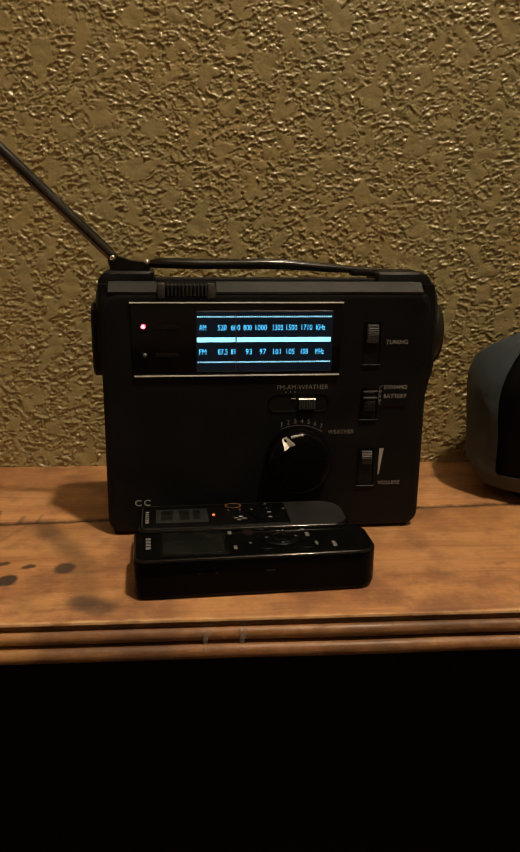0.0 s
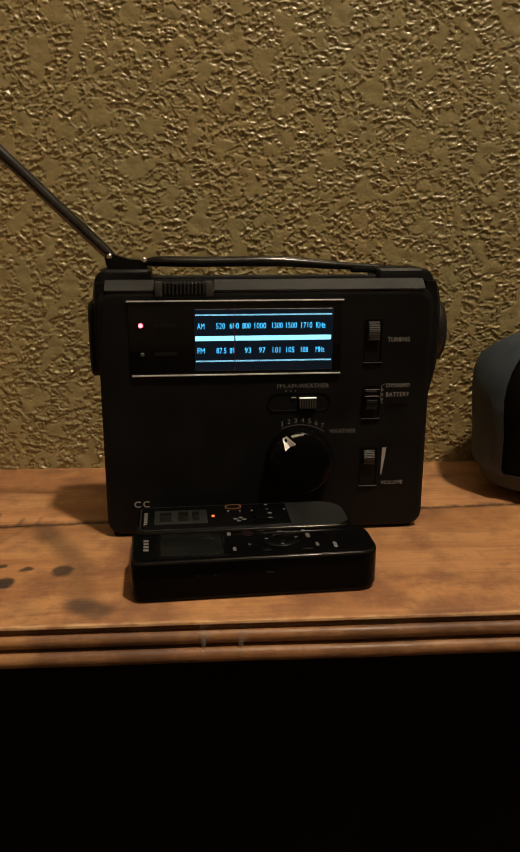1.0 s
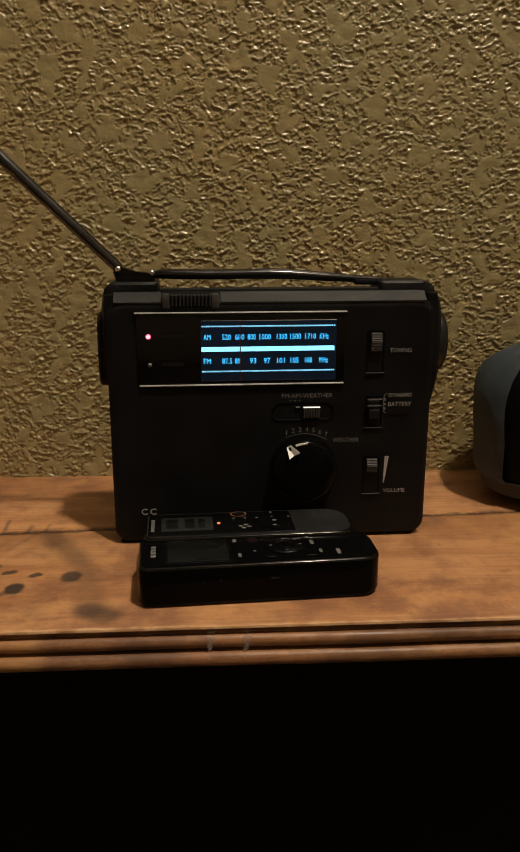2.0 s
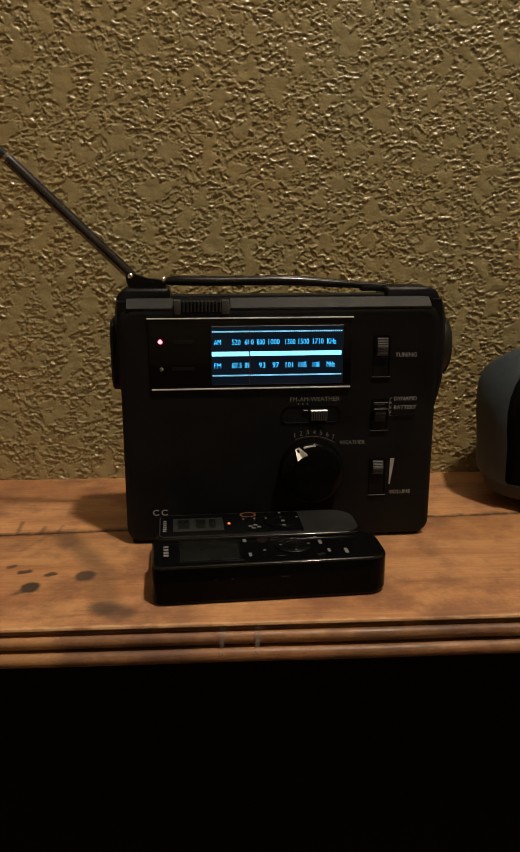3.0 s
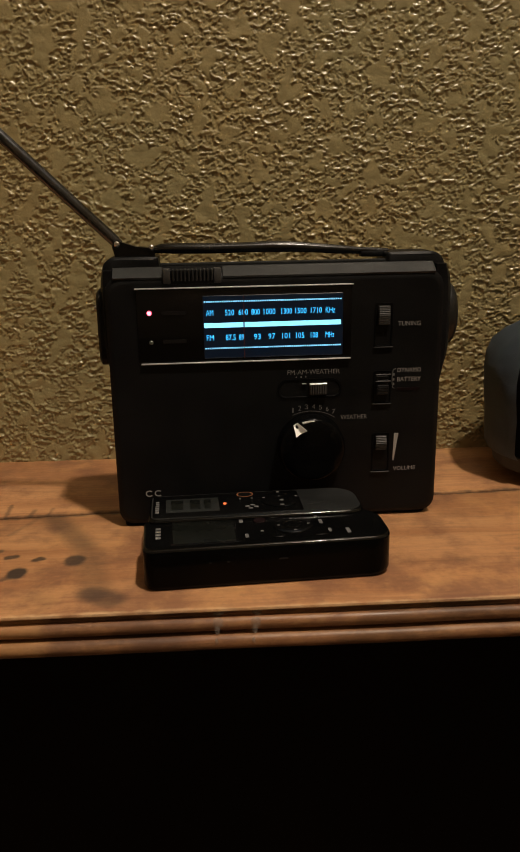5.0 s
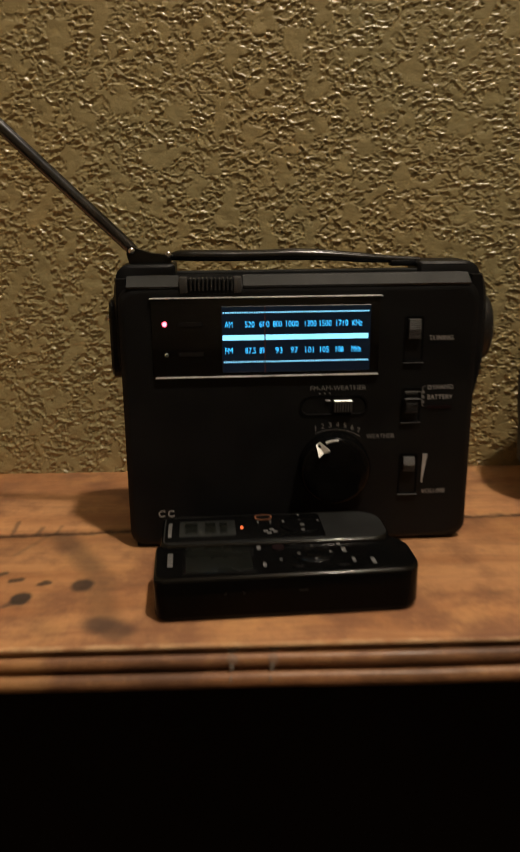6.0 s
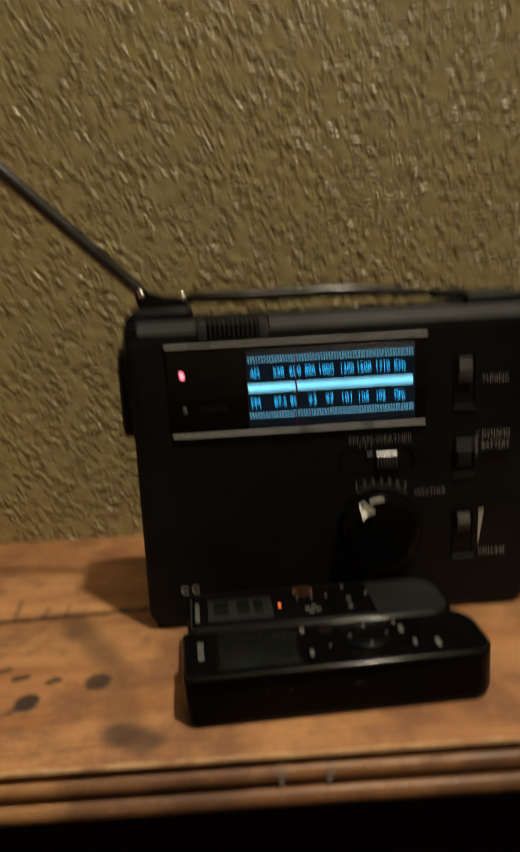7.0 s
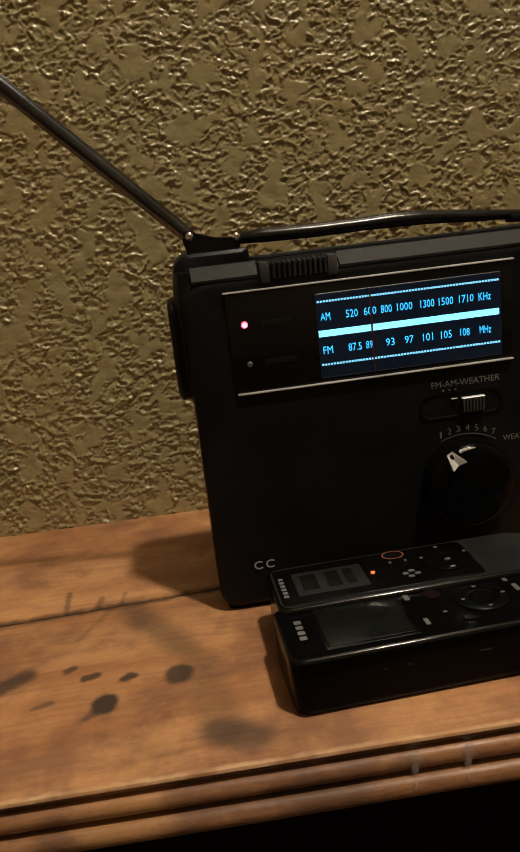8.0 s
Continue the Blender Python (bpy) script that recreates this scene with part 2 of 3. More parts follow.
def box(x0, x1, y0, y1, z0, z1, bevel=0.0, segments=2, bm=None):
    """A block with rounded edges."""
    bm = bm or bmesh.new()
    made = bmesh.ops.create_cube(bm, size=1.0)["verts"]
    for v in made:
        v.co = Vector((x0 + (v.co.x + 0.5) * (x1 - x0), y0 + (v.co.y + 0.5) * (y1 - y0), z0 + (v.co.z + 0.5) * (z1 - z0)))
    if bevel:
        edges = list({e for v in made for e in v.link_edges})
        bmesh.ops.bevel(bm, geom=edges, offset=bevel, segments=segments, affect="EDGES", profile=0.5)
    return bm


def loft(rings, bm=None, caps=True, closed=True):
    """Skin over rings of equally many points."""
    bm = bm or bmesh.new()
    rows = [[bm.verts.new(p) for p in ring] for ring in rings]
    n = len(rows[0])
    for a, b in zip(rows, rows[1:]):
        for i in range(n if closed else n - 1):
            j = (i + 1) % n
            bm.faces.new((a[i], a[j], b[j], b[i]))
    if caps:
        bm.faces.new(rows[0][::-1])
        bm.faces.new(rows[-1])
    return bm


def rounded(x0, x1, y0, y1, radii, steps=6):
    """The outline of a rounded rectangle; radii at (x0 y0), (x1 y0), (x1 y1), (x0 y1)."""
    out = []
    for cx, cy, r, start in ((x0 + radii[0], y0 + radii[0], radii[0], 180), (x1 - radii[1], y0 + radii[1], radii[1], 270),
                             (x1 - radii[2], y1 - radii[2], radii[2], 0), (x0 + radii[3], y1 - radii[3], radii[3], 90)):
        for i in range(steps + 1):
            a = radians(start + 90 * i / steps)
            out.append((cx + r * math.cos(a), cy + r * math.sin(a)))
    return out


def tube(points, radii, sides=12, bm=None, flat=1.0):
    """A round bar along points; flat squeezes it in height."""
    rings = []
    for i, p in enumerate(points):
        p = Vector(p)
        d = (Vector(points[min(i + 1, len(points) - 1)]) - Vector(points[max(i - 1, 0)])).normalized()
        side = d.cross(Vector((0, 0, 1))) if abs(d.z) < 0.95 else d.cross(Vector((0, 1, 0)))
        side.normalize()
        up = side.cross(d)
        rings.append([p + side * radii[i] * math.cos(2 * math.pi * k / sides) + up * radii[i] * flat * math.sin(2 * math.pi * k / sides) for k in range(sides)])
    return loft(rings, bm)


def disc(cx, y0, cz, profile, sides=40, bm=None):
    """A turned piece on an axis along y: profile of (y, radius) from the back to the front."""
    return loft([[(cx + r * math.cos(2 * math.pi * k / sides), y0 + y, cz + r * math.sin(2 * math.pi * k / sides)) for k in range(sides)] for y, r in profile], bm)


def writing(name, text, material, parent, x0, x1, z, height, y=-0.0003, m=None, label="", bold=0.0):
    """Raised print on a face that looks along -y, fitted between x0 and x1, its middle at z."""
    cu = bpy.data.curves.new(name, "FONT")
    cu.body, cu.size, cu.extrude, cu.resolution_u, cu.offset = text, 1.0, 0.0, 2, bold
    tmp = bpy.data.objects.new(name, cu)
    scene.collection.objects.link(tmp)
    me = bpy.data.meshes.new_from_object(tmp.evaluated_get(bpy.context.evaluated_depsgraph_get()))
    bpy.data.objects.remove(tmp)
    bpy.data.curves.remove(cu)
    co = np.empty(len(me.vertices) * 3)
    me.vertices.foreach_get("co", co)
    co = co.reshape(-1, 3)
    lo, hi = co.min(0), co.max(0)
    sx, sz = (x1 - x0) / (hi[0] - lo[0]), height / (hi[1] - lo[1])
    out = np.stack([x0 + (co[:, 0] - lo[0]) * sx, np.full(len(co), y), z - height / 2 + (co[:, 1] - lo[1]) * sz], 1)
    if m is not None:
        out = np.array([m @ Vector(p) for p in out])
    me.vertices.foreach_set("co", out.ravel())
    me.materials.clear()
    me.materials.append(material)
    me.name = name
    ob = new(name, me)
    ob.parent = parent
    return tagged(ob, label)


# ---- the room ----
TOP = 0.80      # the shelf's top
BACK = 0.564    # the plaster's mean face
slab = tagged(new("wall_north", mesh_of("wall_north", box(-1.7, 2.1, BACK + 0.0016, BACK + 0.12, 0.0, 3.02), WALL)), "gold painted wall with heavy knockdown plaster texture", "wall", kind="structure")
# unseen sides of the room, added; tones raised to bounce light onto the shelf
for nm, b in (("wall_west", (-1.82, -1.7, -2.4, BACK + 0.12, 0, 3.02)), ("wall_east", (2.1, 2.22, -2.4, BACK + 0.12, 0, 3.02)), ("wall_south", (-1.82, 2.22, -2.52, -2.4, 0, 3.02))):
    tagged(new(nm, mesh_of(nm, box(*b), FAR)), "plain unseen wall added to close the room", "wall", kind="structure")
tagged(new("floor", mesh_of("floor", box(-1.82, 2.22, -2.52, BACK + 0.12, -0.1, 0.0), FLOOR)), "unseen brown floor added to close the room", "floor", kind="structure")
tagged(new("ceiling", mesh_of("ceiling", box(-1.82, 2.22, -2.52, BACK + 0.12, 3.02, 3.1), CEIL)), "plain unseen matt ceiling added to close the room", "ceiling", kind="structure")


def plaster(x0, x1, z0, z1, step):
    """The knocked-down plaster: lumps of trowelled mud, pressed flat where they stood highest."""
    nx, nz = int((x1 - x0) / step) + 1, int((z1 - z0) / step) + 1
    rng = np.random.default_rng(11)
    fx, fz = np.meshgrid(np.fft.fftfreq(nx, step), np.fft.fftfreq(nz, step))

    def band(wavelength, width, ax=1.0, az=1.0):
        f = np.hypot(fx * ax, fz * az) * wavelength
        g = np.fft.ifft2(np.fft.fft2(rng.standard_normal((nz, nx))) * np.exp(-((f - 1) / width) ** 2)).real
        return g / g.std()

    big, mid = band(0.024, 0.5), band(0.012, 0.6)
    lump, crumb, grit = band(0.0082, 0.6, 1.20, 0.85), band(0.0046, 0.6, 1.25, 0.80), band(0.0023, 0.5, 1.2, 0.85)
    crease, fold = band(0.0125, 0.6, 1.25, 0.80), band(0.0074, 0.6, 1.30, 0.78)
    field = big + 0.55 * mid + 0.25 * lump
    flat = np.clip((field - 0.68) / 0.12, 0, 1)
    # thin wandering crests between shallow pits
    crest = np.clip(1 - np.abs(crease + 0.35 * crumb) / 0.62, 0, 1) ** 1.2 + 0.75 * np.clip(1 - np.abs(fold + 0.3 * grit) / 0.55, 0, 1)
    rough = 0.80 * crest + 0.16 * np.tanh(lump) + 0.10 * crumb + 0.05 * grit
    h = rough * (1 - flat) + (0.34 + 0.10 * mid + 0.02 * crumb) * flat
    heavy = np.linspace(1.32, 0.95, nz)[:, None]
    y = 0.0003 - 0.00098 * h * heavy
    xs, zs = np.meshgrid(x0 + np.arange(nx) * step, z0 + np.arange(nz) * step)
    rim = np.minimum.reduce([xs - x0, xs.max() - xs, zs.max() - zs, np.full_like(xs, 0.02)]) / 0.02
    y = BACK + y * np.clip(rim, 0, 1) + 0.001 * (1 - np.clip(rim, 0, 1))
    me = bpy.data.meshes.new("plaster_relief")
    co = np.stack([xs, y, zs], -1).reshape(-1, 3)
    i = (np.arange(nz - 1)[:, None] * nx + np.arange(nx - 1)[None, :]).ravel()
    quads = np.stack([i, i + 1, i + nx + 1, i + nx], 1).astype(np.int32)
    me.vertices.add(len(co))
    me.vertices.foreach_set("co", co.ravel())
    me.loops.add(quads.size)
    me.loops.foreach_set("vertex_index", quads.ravel())
    me.polygons.add(len(quads))
    me.polygons.foreach_set("loop_start", np.arange(0, quads.size, 4, dtype=np.int32))
    me.polygons.foreach_set("use_smooth", np.ones(len(quads), dtype=bool))
    me.update(calc_edges=True)
    me.materials.append(WALL)
    ob = new("plaster_relief", me)
    ob.parent = slab
    return ob


plaster(-0.26, 0.36, TOP - 0.002, 1.17, 0.0006)


# ---- the shelf ----
EDGE = 0.352    # front edge of its top
shelf = tagged(empty("wooden_shelf", pose(0, 0, 0)), "worn stained pine shelf with beaded front moulding over a near-black shade panel", "shelf")


def board(name, y0, y1, z0, z1):
    """One board of the top, its joint side cut along the slanting joint; y0, y1 are functions of x."""
    xs = [-0.8 + 1.7 * i / 34 for i in range(35)]
    b = 0.0010
    rings = []
    for x in xs:
        a, c = y0(x), y1(x)
        rings.append([(x, a, z0), (x, a, z1 - b), (x, a + b * 0.3, z1 - b * 0.3), (x, a + b, z1), (x, c - b, z1), (x, c - b * 0.3, z1 - b * 0.3), (x, c, z1 - b), (x, c, z0)])
    return part(name, loft(rings), WOOD, shelf)


board("plank", lambda x: EDGE + 0.0004 * math.sin(9 * x), lambda x: joint_y(x) - 0.0005, TOP - 0.0014, TOP)
part("sub_board", box(-0.79, 0.89, EDGE + 0.011, BACK - 0.02, TOP - 0.0194, TOP - 0.0018), DEEP, shelf)
board("plank", lambda x: joint_y(x) + 0.0005, lambda x: BACK + 0.0010, TOP - 0.0014, TOP)


def moulding():
    """Cove, bead, groove and a wider bead under the front edge."""
    prof = [(0.012, -0.0014), (0.0012, -0.0014), (0.0026, -0.0024), (0.0030, -0.0042)]
    for i in range(9):
        a = radians(70 + 190 * i / 8)
        prof.append((0.0016 + 0.0033 * math.cos(a), -0.0079 + 0.0033 * math.sin(a)))
    prof += [(0.0040, -0.0117)]
    for i in range(10):
        a = radians(80 + 190 * i / 9)
        prof.append((-0.0002 + 0.0036 * math.cos(a), -0.0158 + 0.0036 * math.sin(a)))
    prof += [(0.004, -0.0196), (0.012, -0.0196)]
    rings = []
    for k in range(341):
        x = -0.8 + 1.7 * k / 340
        wob = 0.00035 * noise.noise((x * 14, 0.3, 0)) + 0.00015 * noise.noise((x * 90, 2.3, 0))
        rings.append([(x, EDGE + p + wob, TOP + q + 0.0002 * noise.noise((x * 20, 4, 0))) for p, q in prof])
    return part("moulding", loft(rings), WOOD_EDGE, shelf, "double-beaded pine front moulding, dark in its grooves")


moulding()
# the shade under the shelf, put in as a near-black panel
part("shade_panel", box(-0.79, 0.89, EDGE + 0.05, BACK - 0.001, 0.0, TOP - 0.0197, 0.002), UNDERSHADE, shelf, "near-black panel added for the shade under the top")


def drip(x, lean):
    """A run of clear glue over the beads."""
    bm = bmesh.new()
    for dy, dz, r, sx in ((0.0016, -0.0030, 0.0012, 1.9), (-0.0012, -0.0066, 0.0019, 1.2), (-0.0013, -0.0096, 0.0014, 0.9), (-0.0036, -0.0140, 0.0010, 0.8)):
        made = bmesh.ops.create_uvsphere(bm, u_segments=14, v_segments=9, radius=1.0)["verts"]
        for v in made:
            n = 1 + 0.25 * noise.noise(v.co * 1.7 + Vector((x * 900, dz * 900, 0)))
            v.co = Vector((x + lean * dz + v.co.x * r * sx * n, EDGE + dy + v.co.y * r * 0.55, TOP + dz + v.co.z * r * 1.6 * n))
    return tagged(new("glue_drip", mesh_of("glue_drip", bm, GLUE)), "dried drip of clear glue on the shelf moulding", "glue", group="glue drips on the moulding")


drip(0.024, 0.10)
drip(0.041, 0.16)


# ---- the radio ----
RC = 0.0568     # middle of the radio's width
radio = tagged(empty("radio", pose(RC, 0.4465, TOP, 0, 0, 1.8)), "black portable crank radio with lit blue dial on the shelf", "radio")
HW = 0.0870


def R(x):
    return x - RC


def Z(z):
    return z - TOP


def body_ring(y, inset, top, r=0.009):
    return [(x, y, z) for x, z in rounded(-HW + 0.0012 + inset, HW + 0.0012 - inset, 0.0015 + inset, top, (0.008, 0.008, r, r))]


part("body", loft([body_ring(0.0012, 0.0022, 0.1312), body_ring(0.0, 0.0034, 0.1302, 0.006), body_ring(0.0, 0.0030, 0.1306, 0.006), body_ring(0.0006, 0.0012, 0.1330), body_ring(0.0020, 0.0, 0.1345), body_ring(0.0080, 0.0, 0.1385),
                   body_ring(0.030, 0.0, 0.1385), body_ring(0.038, 0.0010, 0.1360), body_ring(0.0425, 0.0050, 0.1290)][1:]), BLACK, radio)
# sloping strip along the top front edge, in two lengths with the slider between
for a, b in ((-0.0245, 0.0000), (0.0306, 0.1398)):
    bm = bmesh.new()
    loft([[(R(x), -0.0002, 0.1338), (R(x), 0.0062, 0.1384), (R(x), 0.0066, 0.1376), (R(x), 0.0004, 0.1328)] for x in (a, b)], bm)
    part("top_strip", bm, LITTOP, radio, "bevel along the top, light from above put into its lighter grey")
# raised corner blocks that hold the handle
for x0, x1, rl, rr in ((-0.0302, -0.0015, 0.0065, 0.0015), (0.1160, 0.1470, 0.0015, 0.0075)):
    rings = []
    for y, i in ((0.0085, 0.0012), (0.0095, 0.0), (0.030, 0.0), (0.034, 0.0020)):
        rings.append([(x, y, z) for x, z in rounded(R(x0) + i, R(x1) - i, 0.1240, 0.1432 - i, (0.001, 0.001, rr, rl))])
    part("corner_block", loft(rings), BLACK, radio)
part("back_ridge", box(R(-0.0010), R(0.1165), 0.0100, 0.0130, 0.1380, 0.1398, 0.0006), LITTOP, radio)

# top slider
slider = part("top_slider", box(R(0.0005), R(0.0295), -0.0004, 0.0072, 0.1300, 0.1372, 0.0008), BLACK, radio, "ribbed sliding light switch")
for x0, x1 in ((0.0004, 0.0042), (0.0258, 0.0296)):
    part("end_stop", box(R(x0), R(x1), -0.0012, 0.0050, 0.1306, 0.1380, 0.0006), RUBBER, slider)
for i in range(11):
    x = 0.0052 + i * 0.00192
    part("rib", box(R(x), R(x + 0.0011), -0.0016, 0.0060, 0.1318, 0.1376, 0.0004, 1), SATIN, slider)

# display window, its trim and what is lit in it
part("display_window", box(R(-0.0135), R(0.0962), -0.0008, 0.0010, Z(0.8908), Z(0.9277), 0.0004), GLASS, radio, "glossy black display window")
part("trim_bar", box(R(-0.0140), R(0.0970), -0.0018, 0.0006, Z(0.9280), Z(0.92865), 0.00025), SILVER, radio, "thin silver trim bar")
part("trim_bar", box(R(-0.0125), R(0.0960), -0.0018, 0.0006, Z(0.8898), Z(0.89045), 0.00025), SILVER, radio, "thin silver trim bar")
dial = part("lit_dial", box(R(0.0199), R(0.0916), -0.0011, 0.0004, Z(0.8922), Z(0.9242), 0.0002, 1), LCD, radio, "backlit dark blue tuning dial")
YD = -0.0013
S = 0.0712 / 250.0


def dx(px):
    """Dial rulings: from 0 at its left end to 250 at its right end."""
    return R(0.0199) + px * S


part("centre_band", box(dx(1), dx(248), YD - 0.0002, YD + 0.0003, Z(0.9080), Z(0.9104)), PALE, dial, "bright pale cyan band")
for z in (0.9212, 0.8974):
    for i in range(62):
        part("dot", box(dx(2 + i * 4.0), dx(4.5 + i * 4.0), YD - 0.0002, YD + 0.0002, Z(z - 0.00035), Z(z + 0.00035)), DOTS, dial)
for a, b, t in ((5, 18, "AM"), (39, 55, "520"), (63, 80, "600"), (86, 101, "800"), (108, 129, "1000"), (140, 159, "1300"), (165, 185, "1500"), (193, 213, "1710"), (220, 237, "KHz")):
    writing("scale_print", t, CYAN, dial, dx(a), dx(b), Z(0.9156), 0.0029, YD - 0.0002)
for a, b, t in ((5, 18, "FM"), (39, 57, "87.5"), (63, 72, "89"), (90, 102, "93"), (116, 128, "97"), (141, 155, "101"), (166, 181, "105"), (193, 206, "108"), (220, 236, "MHz")):
    writing("scale_print", t, CYAN, dial, dx(a), dx(b), Z(0.9029), 0.0029, YD - 0.0002)
part("needle", box(dx(71.2), dx(73.4), YD - 0.0008, YD - 0.0004, Z(0.8922), Z(0.9242)), NEEDLE, dial, "thin red tuning needle")
led = part("power_led", disc(R(-0.0072), 0, Z(0.9162), [(0.0, 0.0013), (-0.0014, 0.0013), (-0.0020, 0.0008)], 16), LEDRED, radio, "glowing red light")
part("led_core", disc(R(-0.0072), 0, Z(0.9162), [(-0.0018, 0.0010), (-0.0024, 0.0007)], 12), LEDHOT, led)
part("charge_led", disc(R(-0.0068), 0, Z(0.9013), [(0.0, 0.0011), (-0.0015, 0.0011), (-0.0020, 0.0006)], 14), LEDOFF, radio, "small unlit light")
for z in (0.9160, 0.9015):
    part("faint_print", box(R(-0.0010), R(0.0110), -0.0012, -0.0008, Z(z - 0.0009), Z(z + 0.0009)), INKFAINT, radio)

# band switch
part("switch_recess", loft([[(x, y, z) for x, z in rounded(R(0.0575) + i, R(0.0915) - i, Z(0.8690) + i, Z(0.8795) - i, (0.0035, 0.0035, 0.005, 0.005))] for y, i in ((0.0003, 0.0), (-0.0004, 0.0), (-0.0004, 0.0008), (0.0002, 0.0014))]), DEEP, radio)
part("band_switch", box(R(0.0743), R(0.0836), -0.0022, 0.0, Z(0.8710), Z(0.8768), 0.0005), DARKGREY, radio, "dark band switch")
for i in range(7):
    part("switch_rib", box(R(0.0746 + i * 0.0013), R(0.0752 + i * 0.0013), -0.0027, -0.0018, Z(0.8714), Z(0.8764), 0.0001, 1), RUBBER, radio)
# highlights at the switch, put in as thin pale bars
part("switch_glint", box(R(0.0743), R(0.0836), -0.0026, -0.0004, Z(0.8767), Z(0.8772), 0.0002, 1), SILVER, radio)
part("switch_glint", box(R(0.0704), R(0.0728), -0.0012, -0.0002, Z(0.8768), Z(0.8772), 0.0001, 1), INK, radio)
writing("print", "FM-AM-WEATHER", INKDIM, radio, R(0.0628), R(0.0905), Z(0.8832), 0.0024)
for x in (0.0675, 0.0700, 0.0725):
    part("pip", disc(R(x), 0, Z(0.8805), [(0.0, 0.0004), (-0.0003, 0.0003)], 8), INKDIM, radio)

# weather dial
KX, KZ = R(0.0750), Z(0.8382)
KNZ = KZ + 0.0045
knob = part("weather_knob", disc(KX, 0, KNZ, [(0.0, 0.0182), (-0.0064, 0.0178), (-0.0080, 0.0173), (-0.0090, 0.0165), (-0.0096, 0.0153), (-0.0099, 0.0122), (-0.0099, 0.0001)], 48), KNOB, radio, "round glossy black weather channel knob")
a = radians(121)
def wedge(r, rows):
    return [(KX + math.cos(a) * r - math.sin(a) * q, y, KNZ + math.sin(a) * r + math.cos(a) * q) for q, y in rows]


part("pointer", loft([wedge(0.0172, ((0.0016, -0.0088), (0.0002, -0.0084), (-0.0011, -0.0088), (-0.0011, -0.0070), (0.0012, -0.0070))),
                      wedge(0.0120, ((0.0034, -0.0128), (0.0004, -0.0110), (-0.0030, -0.0128), (-0.0030, -0.0090), (0.0034, -0.0090)))]), POINTER, knob, "polished wedge-shaped pointer")
# highlight on the knob's top edge, put in as a thin bright bar
part("rim_glint", tube([(KX + 0.0160 * math.cos(radians(b)), -0.0092, KNZ + 0.0160 * math.sin(radians(b))) for b in range(110, 85, -4)], [0.0006, 0.0007, 0.0007, 0.0006, 0.0005, 0.0004, 0.0002], 8), POINTER, knob)
for i in range(7):
    b = radians(111 - 8.2 * i)
    x, z = KX + 0.0262 * math.cos(b), KZ + 0.0262 * math.sin(b)
    writing("number", str(i + 1), INKDIM, radio, x - (0.0003 if i == 0 else 0.0008), x + (0.0003 if i == 0 else 0.0008), z, 0.0026)
bm = bmesh.new()
for i in range(24):
    b0, b1 = radians(114 - 2.4 * i), radians(114 - 2.4 * (i + 1))
    vs = [bm.verts.new((KX + r * math.cos(b), -0.0003, KZ + r * math.sin(b))) for r, b in ((0.0236, b0), (0.0236, b1), (0.0239, b1), (0.0239, b0))]
    bm.faces.new(vs)
part("scale_arc", bm, INKMID, radio)
writing("print", "WEATHER", INKDIM, radio, R(0.0912), R(0.1056), Z(0.8579), 0.0023)


# sliders on the right
def side_slider(z0, z1, t0, t1, lit):
    ch = part("slider_slot", loft([[(x, y, z) for x, z in rounded(R(0.1085) + i, R(0.1180) - i, Z(z0) + i, Z(z1) - i, (0.001,) * 4, 3)] for y, i in ((0.0004, 0.0), (-0.0005, 0.0), (-0.0005, 0.0006), (0.0003, 0.0008))]), DEEP, radio)
    n = max(4, round((t1 - t0) / 0.0009))
    for i in range(n):
        z = t0 + (t1 - t0) * i / n
        part("thumb_ridge", box(R(0.1102), R(0.1162), -0.0032 + 0.0010 * abs(2 * i / n - 1), 0.0004, Z(z), Z(z + 0.75 * (t1 - t0) / n), 0.0002, 1), lit, ch)
    part("slot_lip", box(R(0.1082), R(0.1184), -0.0012, 0.0003, Z(z0 - 0.0006), Z(z0), 0.0002, 1), DARKGREY, ch)


side_slider(0.8954, 0.9182, 0.9072, 0.9170, RUBBER)
side_slider(0.8648, 0.8825, 0.8700, 0.8800, DARKGREY)
side_slider(0.8265, 0.8482, 0.8392, 0.8470, RUBBER)
for z in (0.8810, 0.8773):
    part("slot_line", box(R(0.1092), R(0.1172), -0.0036, -0.0026, Z(z), Z(z + 0.00025)), INKMID, radio)
writing("print", "TUNING", INK, radio, R(0.1209), R(0.1328), Z(0.9073), 0.0024)
writing("print", "DYNAMO", INK, radio, R(0.1214), R(0.1341), Z(0.8826), 0.0023)
writing("print", "BATTERY", INK, radio, R(0.1214), R(0.1341), Z(0.8776), 0.0023)
part("faint_print", box(R(0.1215), R(0.1335), -0.0004, 0.0002, Z(0.8715), Z(0.8730)), INKRED, radio)
part("bracket", tube([(R(0.1204), -0.0002, Z(0.8834)), (R(0.1190), -0.0002, Z(0.8826)), (R(0.1186), -0.0002, Z(0.8790)), (R(0.1186), -0.0002, Z(0.8755)), (R(0.1190), -0.0002, Z(0.8732)), (R(0.1200), -0.0002, Z(0.8728))], [0.00022] * 6, 6), INKMID, radio)
for z in (0.8796, 0.8770, 0.8745):
    part("pip", box(R(0.1190), R(0.1198), -0.0004, 0.0002, Z(z), Z(z + 0.0012)), INKDIM, radio)
writing("print", "VOLUME", INK, radio, R(0.1206), R(0.1330), Z(0.8277), 0.0023)
